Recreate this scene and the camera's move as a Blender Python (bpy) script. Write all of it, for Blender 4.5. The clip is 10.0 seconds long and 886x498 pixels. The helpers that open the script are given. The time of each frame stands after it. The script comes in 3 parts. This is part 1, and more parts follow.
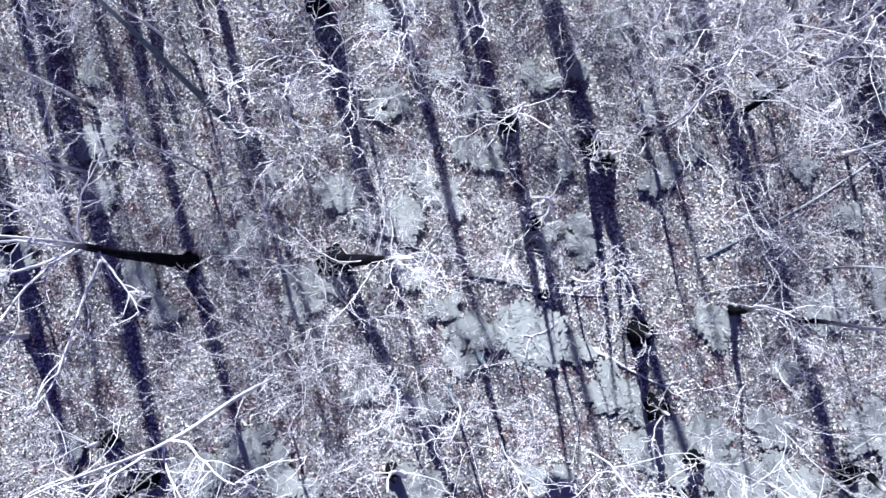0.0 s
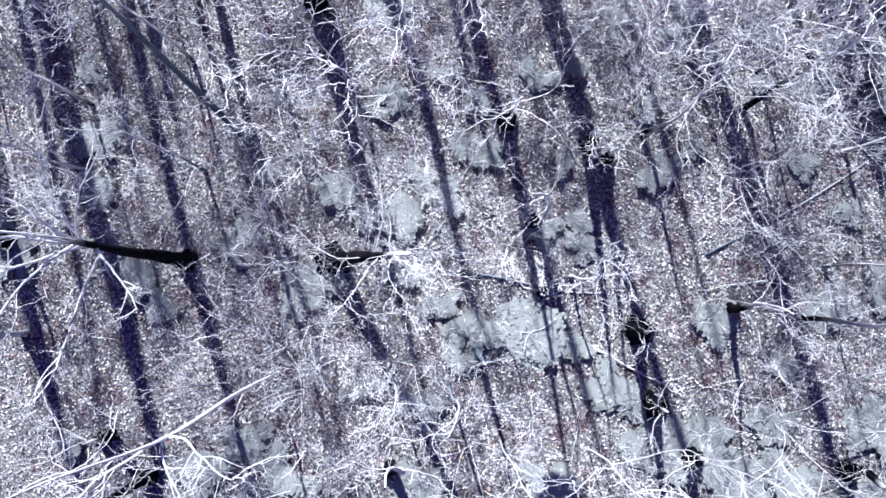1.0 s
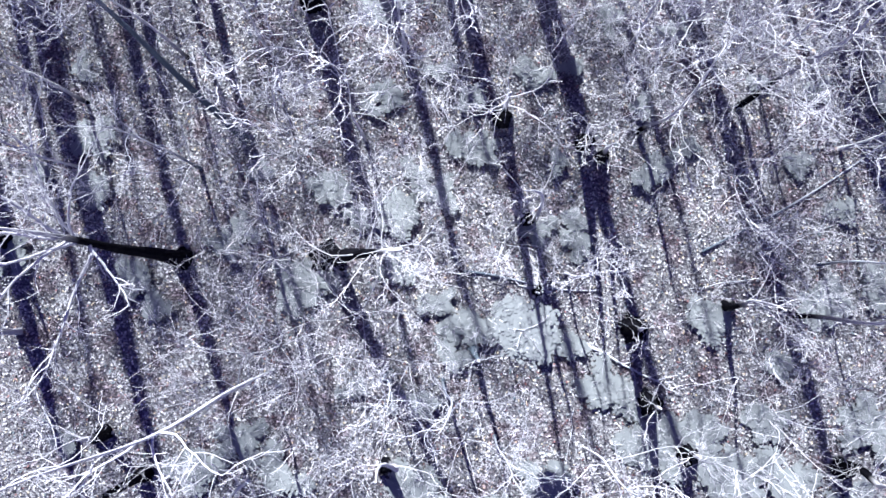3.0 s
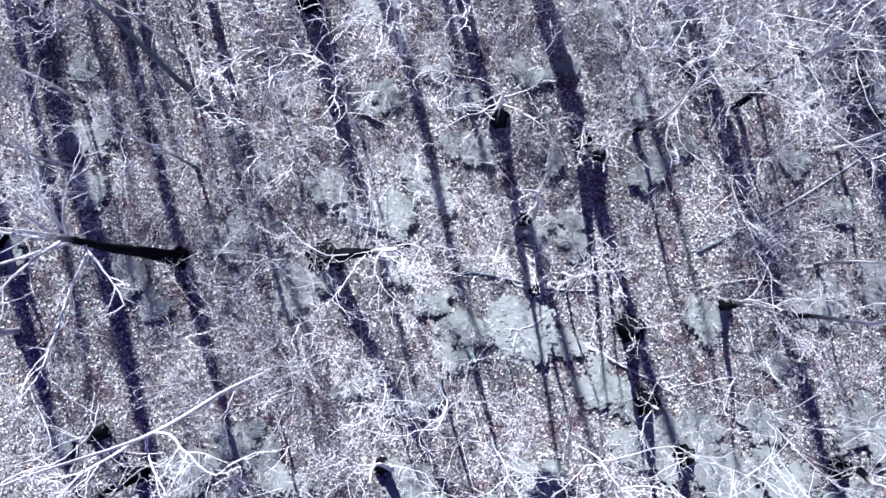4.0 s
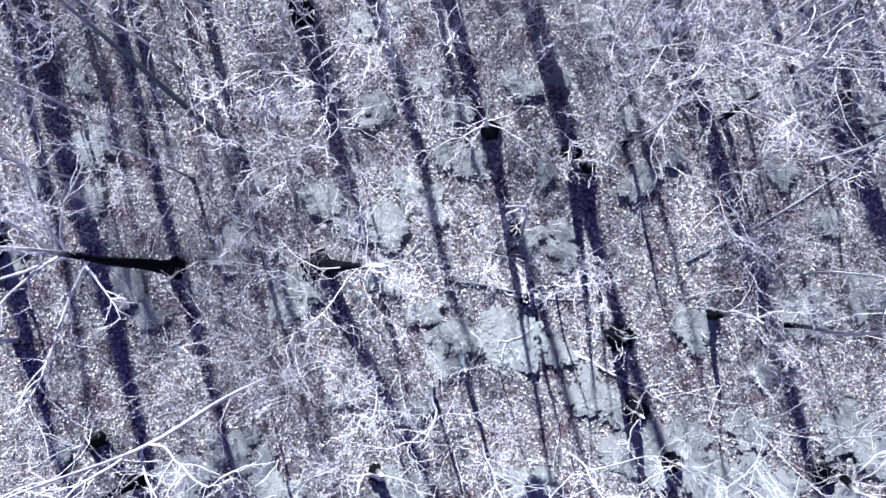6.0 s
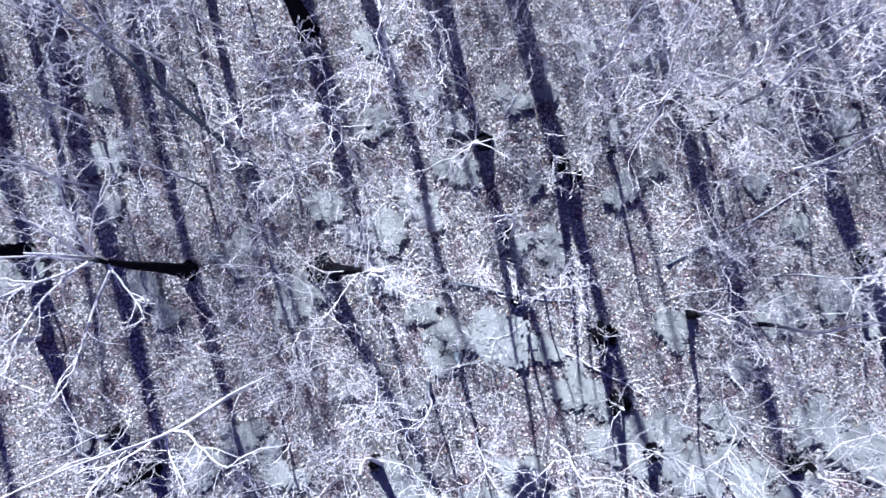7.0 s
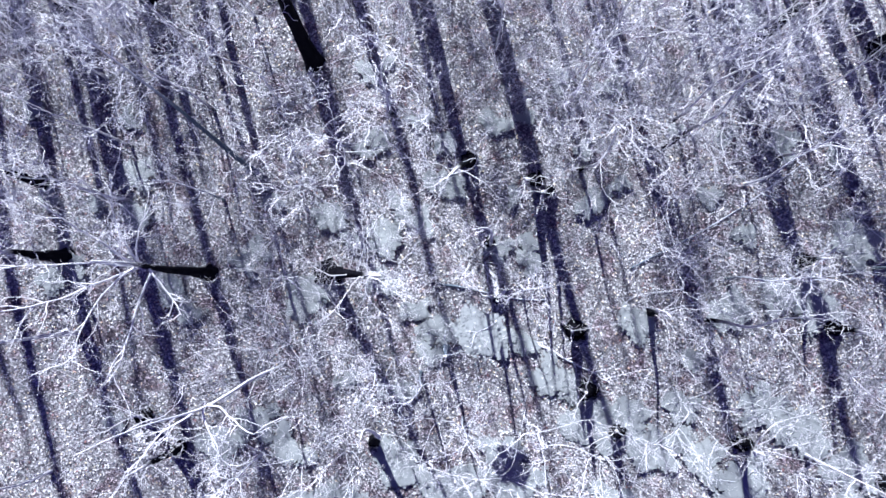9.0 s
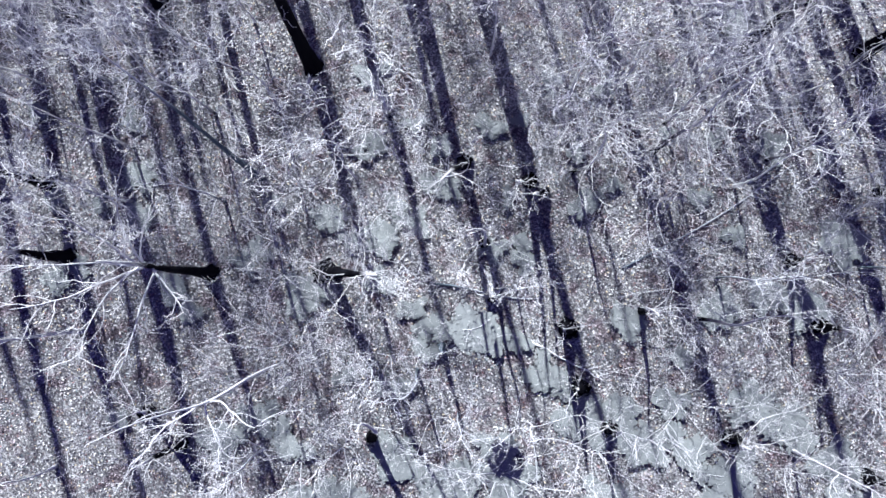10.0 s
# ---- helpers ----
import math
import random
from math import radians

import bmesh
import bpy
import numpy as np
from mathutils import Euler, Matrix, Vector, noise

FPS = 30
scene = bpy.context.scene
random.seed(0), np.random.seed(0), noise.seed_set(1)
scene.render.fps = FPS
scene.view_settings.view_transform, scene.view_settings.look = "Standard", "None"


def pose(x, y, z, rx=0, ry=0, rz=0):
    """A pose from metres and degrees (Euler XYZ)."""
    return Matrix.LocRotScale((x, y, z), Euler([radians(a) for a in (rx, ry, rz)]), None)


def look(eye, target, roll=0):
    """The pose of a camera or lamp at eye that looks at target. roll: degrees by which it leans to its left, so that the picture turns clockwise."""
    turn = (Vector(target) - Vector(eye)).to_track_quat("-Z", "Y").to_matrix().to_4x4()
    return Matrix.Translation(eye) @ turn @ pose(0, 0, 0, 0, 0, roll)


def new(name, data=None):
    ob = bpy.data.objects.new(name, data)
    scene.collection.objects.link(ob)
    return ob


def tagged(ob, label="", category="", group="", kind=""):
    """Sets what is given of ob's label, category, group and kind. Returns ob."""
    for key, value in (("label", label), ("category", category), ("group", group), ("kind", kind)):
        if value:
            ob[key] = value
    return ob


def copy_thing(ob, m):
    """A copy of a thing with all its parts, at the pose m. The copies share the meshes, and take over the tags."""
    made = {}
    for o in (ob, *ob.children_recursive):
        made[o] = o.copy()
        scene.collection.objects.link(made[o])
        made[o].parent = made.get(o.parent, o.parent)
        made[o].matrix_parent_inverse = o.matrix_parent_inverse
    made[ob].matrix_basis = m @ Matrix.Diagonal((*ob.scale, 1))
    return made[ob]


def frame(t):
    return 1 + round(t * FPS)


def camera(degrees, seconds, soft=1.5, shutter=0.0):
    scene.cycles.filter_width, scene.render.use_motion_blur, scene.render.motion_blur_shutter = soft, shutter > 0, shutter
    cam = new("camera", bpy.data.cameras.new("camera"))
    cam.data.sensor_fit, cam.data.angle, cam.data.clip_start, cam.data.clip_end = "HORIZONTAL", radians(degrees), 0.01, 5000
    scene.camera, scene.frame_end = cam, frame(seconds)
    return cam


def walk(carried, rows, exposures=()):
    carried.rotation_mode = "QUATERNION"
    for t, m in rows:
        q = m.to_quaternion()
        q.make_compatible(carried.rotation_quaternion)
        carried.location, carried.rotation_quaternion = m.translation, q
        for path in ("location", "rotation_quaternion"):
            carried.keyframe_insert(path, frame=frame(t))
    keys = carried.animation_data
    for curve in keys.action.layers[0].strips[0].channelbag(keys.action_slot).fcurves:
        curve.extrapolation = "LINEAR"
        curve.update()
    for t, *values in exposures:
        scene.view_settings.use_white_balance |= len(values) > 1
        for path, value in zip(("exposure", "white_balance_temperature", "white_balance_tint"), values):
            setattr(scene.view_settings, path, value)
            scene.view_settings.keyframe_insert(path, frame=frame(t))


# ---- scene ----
cam = camera(82.5, 10.0, soft=1.5, shutter=0.9)
TILT = 4.29                           # degrees ahead of straight down
PATH = [
    (0, 0.040, 0.033, 17.000),
    (0.5, 0.056, -0.016, 16.989),
    (1, 0.080, -0.049, 16.981),
    (1.5, 0.130, -0.085, 16.982),
    (2, 0.163, -0.102, 16.981),
    (2.5, 0.202, -0.114, 16.983),
    (4, 0.351, -0.130, 16.974),
    (4.5, 0.414, -0.068, 16.973),
    (5, 0.475, 0.021, 16.971),
    (5.5, 0.550, 0.113, 17.009),
    (5.7, 0.578, 0.145, 17.085),
    (6.8, 0.717, 0.243, 18.136),
    (7, 0.758, 0.244, 18.438),
    (7.5, 0.844, 0.273, 19.096),
    (8, 0.956, 0.281, 19.828),
    (8.5, 1.050, 0.283, 20.433),
    (9, 1.149, 0.278, 20.953),
    (9.5, 1.232, 0.265, 21.291),
    (10, 1.318, 0.253, 21.439),
]
walk(cam, [(t, pose(x, y, z, TILT)) for t, x, y, z in PATH],
     exposures=[(0.0, 1.42, 5550, 18), (5.5, 1.42, 5500, 19), (7.0, 1.42, 5350, 21), (9.5, 1.38, 5450, 19), (10.0, 1.16, 5600, 15)])

# ---------------------------------------------------------------- light
SUN_HEIGHT = 34.0                      # degrees above the horizon
SHADOW_WAY = Vector((0.27, -1.0, 0.0)).normalized()
sun_data = bpy.data.lights.new("sun", "SUN")
sun_data.energy, sun_data.angle, sun_data.color = 5.0, radians(0.8), (0.97, 0.95, 0.83)
sun = new("sun", sun_data)
beam = SHADOW_WAY * math.cos(radians(SUN_HEIGHT)) + Vector((0, 0, -math.sin(radians(SUN_HEIGHT))))
sun.matrix_world = look(Vector((0, 0, 60)) - beam * 40, Vector((0, 0, 60)))
tagged(sun, "low clear winter sun", "sun", kind="structure")

world = bpy.data.worlds.new("winter_sky")
scene.world = world
world.use_nodes = True
wn = world.node_tree
sky = wn.nodes.new("ShaderNodeTexSky")
sky.sky_type, sky.sun_disc = "NISHITA", False
sky.ozone_density, sky.air_density = 4.0, 1.0
sky.sun_elevation = radians(SUN_HEIGHT)
sky.sun_rotation = math.atan2(-SHADOW_WAY.x, -SHADOW_WAY.y)
violet = wn.nodes.new("ShaderNodeMix")
violet.data_type, violet.blend_type = "RGBA", "MULTIPLY"
violet.inputs[0].default_value, violet.inputs[7].default_value = 1.0, (1.25, 0.70, 2.35, 1)
wn.links.new(sky.outputs[0], violet.inputs[6])
wn.links.new(violet.outputs[2], wn.nodes["Background"].inputs[0])
wn.nodes["Background"].inputs[1].default_value = 0.0098


# ---------------------------------------------------------------- materials
class Nodes:
    """A small wrapper round a material's node tree."""

    def __init__(self, name, rough=0.8):
        self.mat = bpy.data.materials.new(name)
        self.mat.use_nodes = True
        self.tree = self.mat.node_tree
        self.shade = self.tree.nodes["Principled BSDF"]
        self.shade.inputs["Roughness"].default_value = rough
        self.shade.inputs["Specular IOR Level"].default_value = 0.15

    def add(self, kind, **values):
        node = self.tree.nodes.new(kind)
        for key, value in values.items():
            node.inputs[key.replace("_", " ")].default_value = value
        return node

    def link(self, a, b):
        self.tree.links.new(a, b)

    def coords(self):
        return self.add("ShaderNodeTexCoord").outputs["Object"]

    def place(self):
        return self.add("ShaderNodeNewGeometry").outputs["Position"]

    def noise(self, at, scale, detail=4.0, rough=0.6):
        node = self.add("ShaderNodeTexNoise", Scale=scale, Detail=detail, Roughness=rough)
        self.link(at, node.inputs["Vector"])
        return node.outputs["Fac"]

    def ramp(self, fac, stops, steps=False):
        node = self.add("ShaderNodeValToRGB")
        ramp = node.color_ramp
        if steps:
            ramp.interpolation = "CONSTANT"
        while len(ramp.elements) < len(stops):
            ramp.elements.new(1.0)
        for element, (place, colour) in zip(ramp.elements, stops):
            element.position, element.color = place, (*colour, 1)
        self.link(fac, node.inputs["Fac"])
        return node.outputs["Color"]

    def mix(self, fac, a, b, how="MIX"):
        node = self.tree.nodes.new("ShaderNodeMix")
        node.data_type, node.blend_type = "RGBA", how
        for slot, value in ((0, fac), (6, a), (7, b)):
            if isinstance(value, (int, float)):
                node.inputs[slot].default_value = value
            elif isinstance(value, tuple):
                node.inputs[slot].default_value = (*value, 1)
            else:
                self.link(value, node.inputs[slot])
        return node.outputs[2]

    def bump(self, height, strength, distance):
        node = self.add("ShaderNodeBump", Strength=strength, Distance=distance)
        self.link(height, node.inputs["Height"])
        self.link(node.outputs[0], self.shade.inputs["Normal"])

    def colour(self, socket):
        self.link(socket, self.shade.inputs["Base Color"])
        return self.mat


def bark(name, thick, thin, low, high):
    """Bark whose colour goes from thick wood to thin wood by the wood's radius, with furrows and lichen."""
    n = Nodes(name, 0.95)
    n.shade.inputs["Specular IOR Level"].default_value = 0.05
    at = n.coords()
    girth = n.add("ShaderNodeAttribute")
    girth.attribute_name = "girth"
    span = n.add("ShaderNodeMapRange", From_Min=low, From_Max=high)
    n.link(girth.outputs["Fac"], span.inputs["Value"])
    patch = n.noise(at, 2.3, 5)
    grain = n.noise(at, 30.0, 4)
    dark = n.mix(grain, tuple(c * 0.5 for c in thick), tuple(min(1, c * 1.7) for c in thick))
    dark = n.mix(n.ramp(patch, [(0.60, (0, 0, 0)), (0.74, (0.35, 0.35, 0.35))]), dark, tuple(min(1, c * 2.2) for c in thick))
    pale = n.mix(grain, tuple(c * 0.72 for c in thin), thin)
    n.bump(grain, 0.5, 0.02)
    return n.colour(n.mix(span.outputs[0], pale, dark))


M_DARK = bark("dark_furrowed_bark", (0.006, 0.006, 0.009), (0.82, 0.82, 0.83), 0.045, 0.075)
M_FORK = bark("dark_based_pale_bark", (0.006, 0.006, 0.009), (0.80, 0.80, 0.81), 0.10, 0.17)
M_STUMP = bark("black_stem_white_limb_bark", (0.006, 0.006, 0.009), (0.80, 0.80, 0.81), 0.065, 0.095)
M_GREY = bark("grey_green_bark", (0.10, 0.125, 0.15), (0.72, 0.74, 0.80), 0.020, 0.050)
M_PALE = bark("pale_smooth_bark", (0.70, 0.71, 0.74), (0.86, 0.87, 0.90), 0.03, 0.10)


def twig_material(name, low, mid, high):
    n = Nodes(name, 0.6)
    pick = n.add("ShaderNodeNewGeometry").outputs["Random Per Island"]
    tone = n.ramp(pick, [(0.0, low), (0.5, mid), (1.0, high)])
    return n.colour(n.mix(n.noise(n.coords(), 14.0), tone, (0.75, 0.75, 0.77), "MULTIPLY"))


M_TWIG = twig_material("pale_twig_bark", (0.55, 0.55, 0.58), (0.80, 0.80, 0.81), (0.92, 0.92, 0.92))
# darker copy of the pale twig, with violet shade and haze in its colour
M_TWIG_DIM = twig_material("shade_toned_twig_bark", (0.18, 0.175, 0.24), (0.32, 0.31, 0.39), (0.66, 0.66, 0.69))


def papery_leaf_material():
    n = Nodes("pale_papery_leaf", 0.7)
    pick = n.add("ShaderNodeNewGeometry").outputs["Random Per Island"]
    tone = n.ramp(pick, [(0.0, (0.290, 0.314, 0.312)), (0.955, (0.312, 0.336, 0.334)), (1.0, (0.85, 0.85, 0.85))])
    return n.colour(n.mix(n.noise(n.coords(), 25.0), tone, (0.300, 0.326, 0.323)))


M_PAPER = papery_leaf_material()


def litter_leaf_material():
    n = Nodes("fallen_leaf", 0.55)
    pick = n.add("ShaderNodeNewGeometry").outputs["Random Per Island"]
    tone = n.ramp(pick, [
        (0.00, (0.115, 0.104, 0.120)), (0.20, (0.165, 0.155, 0.170)), (0.38, (0.23, 0.225, 0.232)), (0.55, (0.34, 0.34, 0.342)),
        (0.63, (0.90, 0.90, 0.89)), (0.905, (0.36, 0.19, 0.18)), (0.935, (0.92, 0.80, 0.54)), (0.975, (0.20, 0.28, 0.30))], steps=True)
    vein = n.noise(n.coords(), 60.0)
    n.bump(vein, 0.3, 0.01)
    # dark mauve mottling: leaf stains plus dappled canopy shade painted into the colour
    stain_and_dapple = n.ramp(n.noise(n.place(), 0.95, 4), [(0.34, (0.52, 0.43, 0.48)), (0.41, (0.80, 0.71, 0.74)), (0.47, (1.0, 1.0, 1.0))])
    return n.colour(n.mix(1.0, n.mix(vein, tone, (0.75, 0.75, 0.78), "MULTIPLY"), stain_and_dapple, "MULTIPLY"))


M_LITTER = litter_leaf_material()


def ground_material():
    n = Nodes("leaf_mould", 0.9)
    at = n.place()
    cell = n.add("ShaderNodeTexVoronoi", Scale=15.0)
    n.link(at, cell.inputs["Vector"])
    flake = n.add("ShaderNodeSeparateColor")
    n.link(cell.outputs["Color"], flake.inputs[0])
    tone = n.ramp(flake.outputs[0], [
        (0.0, (0.11, 0.107, 0.115)), (0.24, (0.18, 0.182, 0.182)), (0.48, (0.36, 0.365, 0.36)), (0.70, (0.66, 0.67, 0.66)),
        (0.94, (0.20, 0.14, 0.14))], steps=True)
    soil = n.ramp(n.noise(at, 0.6, 5), [(0.35, (0.14, 0.137, 0.145)), (0.7, (0.36, 0.357, 0.365))])
    n.bump(cell.outputs["Distance"], 0.7, 0.05)
    # same mottling on the soil, part stain and part painted dapple shade
    stain_and_dapple = n.ramp(n.noise(at, 0.95, 4), [(0.34, (0.52, 0.44, 0.49)), (0.41, (0.80, 0.72, 0.75)), (0.47, (1.0, 1.0, 1.0))])
    return n.colour(n.mix(1.0, n.mix(n.noise(at, 3.0), tone, soil), stain_and_dapple, "MULTIPLY"))


M_GROUND = ground_material()


# ---------------------------------------------------------------- mesh helpers
def lie(x, y):
    """The height of the forest floor."""
    return 0.22 * noise.noise(Vector((x * 0.2, y * 0.2, 0.3))) + 0.09 * noise.noise(Vector((x * 0.8, y * 0.8, 1.7)))


class Wood:
    """Gathers swept tubes, with the wood's radius kept on every vertex, into one mesh."""

    def __init__(self):
        self.verts, self.faces, self.girth = [], [], []

    def tube(self, pts, radii, sides=5):
        first = len(self.verts)
        last = len(pts) - 1
        for i, p in enumerate(pts):
            way = (pts[min(i + 1, last)] - pts[max(i - 1, 0)]).normalized()
            side = way.cross(Vector((0.31, 0.17, 0.93))).normalized()
            if side.length < 0.5:
                side = way.cross(Vector((1, 0, 0))).normalized()
            other = way.cross(side)
            for k in range(sides):
                a = 2 * math.pi * k / sides
                r = radii[i]
                if sides > 7:
                    r *= 1 + 0.10 * math.sin(3 * a + i) + random.uniform(-0.04, 0.04)
                self.verts.append(p + side * (math.cos(a) * r) + other * (math.sin(a) * r))
                self.girth.append(radii[i])
        for i in range(last):
            for k in range(sides):
                a, b = first + i * sides + k, first + i * sides + (k + 1) % sides
                self.faces.append((a, b, b + sides, a + sides))
        end = first + last * sides
        self.faces.append(tuple(end + k for k in range(sides)))

    def part(self, name, material, parent, label="", smooth=True):
        me = bpy.data.meshes.new(name)
        me.from_pydata(self.verts, [], self.faces)
        me.materials.append(material)
        me.attributes.new("girth", "FLOAT", "POINT").data.foreach_set("value", self.girth)
        if smooth:
            me.polygons.foreach_set("use_smooth", [True] * len(me.polygons))
        ob = new(name, me)
        ob.parent = parent
        return tagged(ob, label)


def grow(start, way, length, steps, crook, rise):
    """A crooked path: it starts at start along way, wavers by crook, and bends upwards by rise."""
    pts, p, d = [start.copy()], start.copy(), way.normalized()
    step = length / steps
    for _ in range(steps):
        d = d + Vector((random.gauss(0, crook), random.gauss(0, crook), random.gauss(0, crook * 0.6) + rise))
        d.normalize()
        p = p + d * step
        pts.append(p.copy())
    return pts


def taper(r0, r1, count):
    return [r0 + (r1 - r0) * (i / (count - 1)) ** 0.8 for i in range(count)]


def along(pts, f):
    s = f * (len(pts) - 1)
    i = min(int(s), len(pts) - 2)
    return pts[i].lerp(pts[i + 1], s - i), (pts[i + 1] - pts[i]).normalized()


def sideways(d, spread):
    """A direction that leaves d by about spread (0 to 1), to a random side."""
    q = Vector((random.gauss(0, 1), random.gauss(0, 1), random.gauss(0, 0.6)))
    q = (q - d * q.dot(d)).normalized()
    return (d * (1 - spread) + q * spread).normalized()


def spray(twigs, pts, count, length, r, depth):
    """Crooked twigs that leave a branch on all sides, and fork on."""
    for _ in range(count):
        p, d = along(pts, random.uniform(0.2, 1.0))
        size = length * random.uniform(0.5, 1.3)
        path = grow(p, sideways(d, random.uniform(0.3, 0.7)), size, 5 if depth > 0 else 4, 0.46, 0.02)
        twigs.tube(path, taper(r, r * 0.5, len(path)), 3)
        if depth > 0:
            spray(twigs, path, random.randint(2, 3), size * 0.5, r * 0.7, depth - 1)


def tree(x, y, height=12.5, girth=0.27, lean=(0.0, 0.0), seed=0, bark_kind=None, limbs=10, clear=0.45, reach=3.2,
         density=1.0, turn=None, label="tall bare forest tree with dark trunk and pale twigs", steep=0.55, group="bare forest trees", stout=(), bowing=0.40, sweep=1.0, thinning=0.85, twig_kind=None, stoutness=1.0, kink=0.22, foot=1.0):
    random.seed(1000 + seed)
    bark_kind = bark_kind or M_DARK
    root = new("tree")
    root.location = (x, y, lie(x, y) - 0.05)
    tagged(root, label, "tree", group)
    stem, count = [], 15
    waver = Vector((random.uniform(-1, 1), random.uniform(-1, 1), 0)) * bowing
    for i in range(count):
        f = i / (count - 1)
        bow = waver * math.sin(f * 5.0 + seed) + Vector((waver.y, -waver.x, 0)) * 0.6 * math.sin(f * 11.0 + 2 * seed)
        stem.append(Vector((lean[0] * f ** sweep, lean[1] * f ** sweep, height * f)) + bow * f)
    radii = [girth * ((1.0 - 0.93 * (i / (count - 1)) ** thinning) + (0.25 if i == 0 else 0.10 if i == 1 else 0)) for i in range(count)]
    radii = [r * min(1.0, foot + (1.0 - foot) * i / 5) for i, r in enumerate(radii)]
    trunk = Wood()
    trunk.tube(stem, radii, 10)
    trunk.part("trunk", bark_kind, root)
    # root flare
    for k in range(5 if foot == 1.0 else 0):
        a = random.uniform(0, 0.7) + k * 2 * math.pi / 5
        flare = Wood()
        out = Vector((math.cos(a), math.sin(a), 0))
        flare.tube([Vector((0, 0, 0.45)) + out * girth * 0.5, Vector((0, 0, 0.14)) + out * girth * 1.15, Vector((0, 0, -0.06)) + out * girth * 1.45],
                   [girth * 0.42, girth * 0.30, girth * 0.10], 6)
        flare.part("root", bark_kind, root)
    twigs = Wood()
    a = random.uniform(0, 6.28) if turn is None else turn
    for k in range(limbs):
        f = clear + (0.97 - clear) * (k + random.uniform(0, 0.6)) / limbs
        p, d = along(stem, min(f, 0.99))
        a += 2.4 + random.uniform(-0.5, 0.5)
        lift = random.uniform(0.05, 0.6) + steep * f * 0.5
        way = Vector((math.cos(a), math.sin(a), lift))
        length = 1.25 * reach * random.uniform(0.6, 1.2) * (1.2 - 0.45 * f)
        r = max(0.012, girth * (1.05 - f) * random.uniform(0.10, 0.18))
        r = min(r, 0.019) if stoutness < 2 else r * 1.6
        path = grow(p, way, length, 10, 0.24, 0.03)
        wood = Wood()
        wood.tube(path, taper(r, r * 0.28, len(path)), 5)
        for _ in range(max(3, int(5 * density))):
            q, e = along(path, random.uniform(0.2, 0.95))
            size = length * random.uniform(0.25, 0.55)
            branch = grow(q, sideways(e, random.uniform(0.4, 0.65)), size, 5, 0.24, 0.05)
            wood.tube(branch, taper(r * 0.42, r * 0.18, len(branch)), 4)
            spray(twigs, branch, int(4 * density), size * 0.5, 0.0062 * stoutness, 1)
        spray(twigs, path, int(5 * density), length * 0.25, 0.0065 * stoutness, 1)
        wood.part("limb", bark_kind, root)
    for f, azimuth, lift, length, r in stout:
        p, d = along(stem, f)
        path = grow(p, Vector((math.cos(radians(azimuth)), math.sin(radians(azimuth)), lift)), length, 11, kink, 0.0)
        wood = Wood()
        wood.tube(path, taper(r, r * 0.25, len(path)), 6)
        for _ in range(7):
            q, e = along(path, random.uniform(0.2, 0.98))
            size = length * random.uniform(0.22, 0.42)
            branch = grow(q, sideways(e, random.uniform(0.35, 0.6)), size, 5, 0.24, 0.0)
            wood.tube(branch, taper(r * 0.4, r * 0.14, len(branch)), 4)
            spray(twigs, branch, 4, size * 0.5, 0.0058, 1)
        wood.part("limb", bark_kind, root)
    spray(twigs, stem[10:], int(8 * density), 1.2, 0.0065 * stoutness, 1)
    tagged(twigs.part("twig_spray", twig_kind or M_TWIG, root, "mass of fine crooked twigs", smooth=False), kind="stuff")
    return root


class Flakes:
    """Gathers small folded leaves into one mesh."""

    def __init__(self):
        self.verts, self.faces = [], []

    def leaf(self, p, heading, tilt, length, width, fold):
        turn = Euler((tilt[0], tilt[1], heading)).to_matrix()
        n = len(self.verts)
        for u, v, w in ((-0.5, 0, 0), (0, -0.5, 1), (0.5, 0, 0), (0, 0.5, 1)):
            self.verts.append(p + turn @ Vector((u * length, v * width, w * fold)))
        self.faces += [(n, n + 1, n + 2), (n, n + 2, n + 3)]

    def part(self, name, material, parent, label=""):
        me = bpy.data.meshes.new(name)
        me.from_pydata(self.verts, [], self.faces)
        me.materials.append(material)
        ob = new(name, me)
        ob.parent = parent
        return tagged(ob, label)


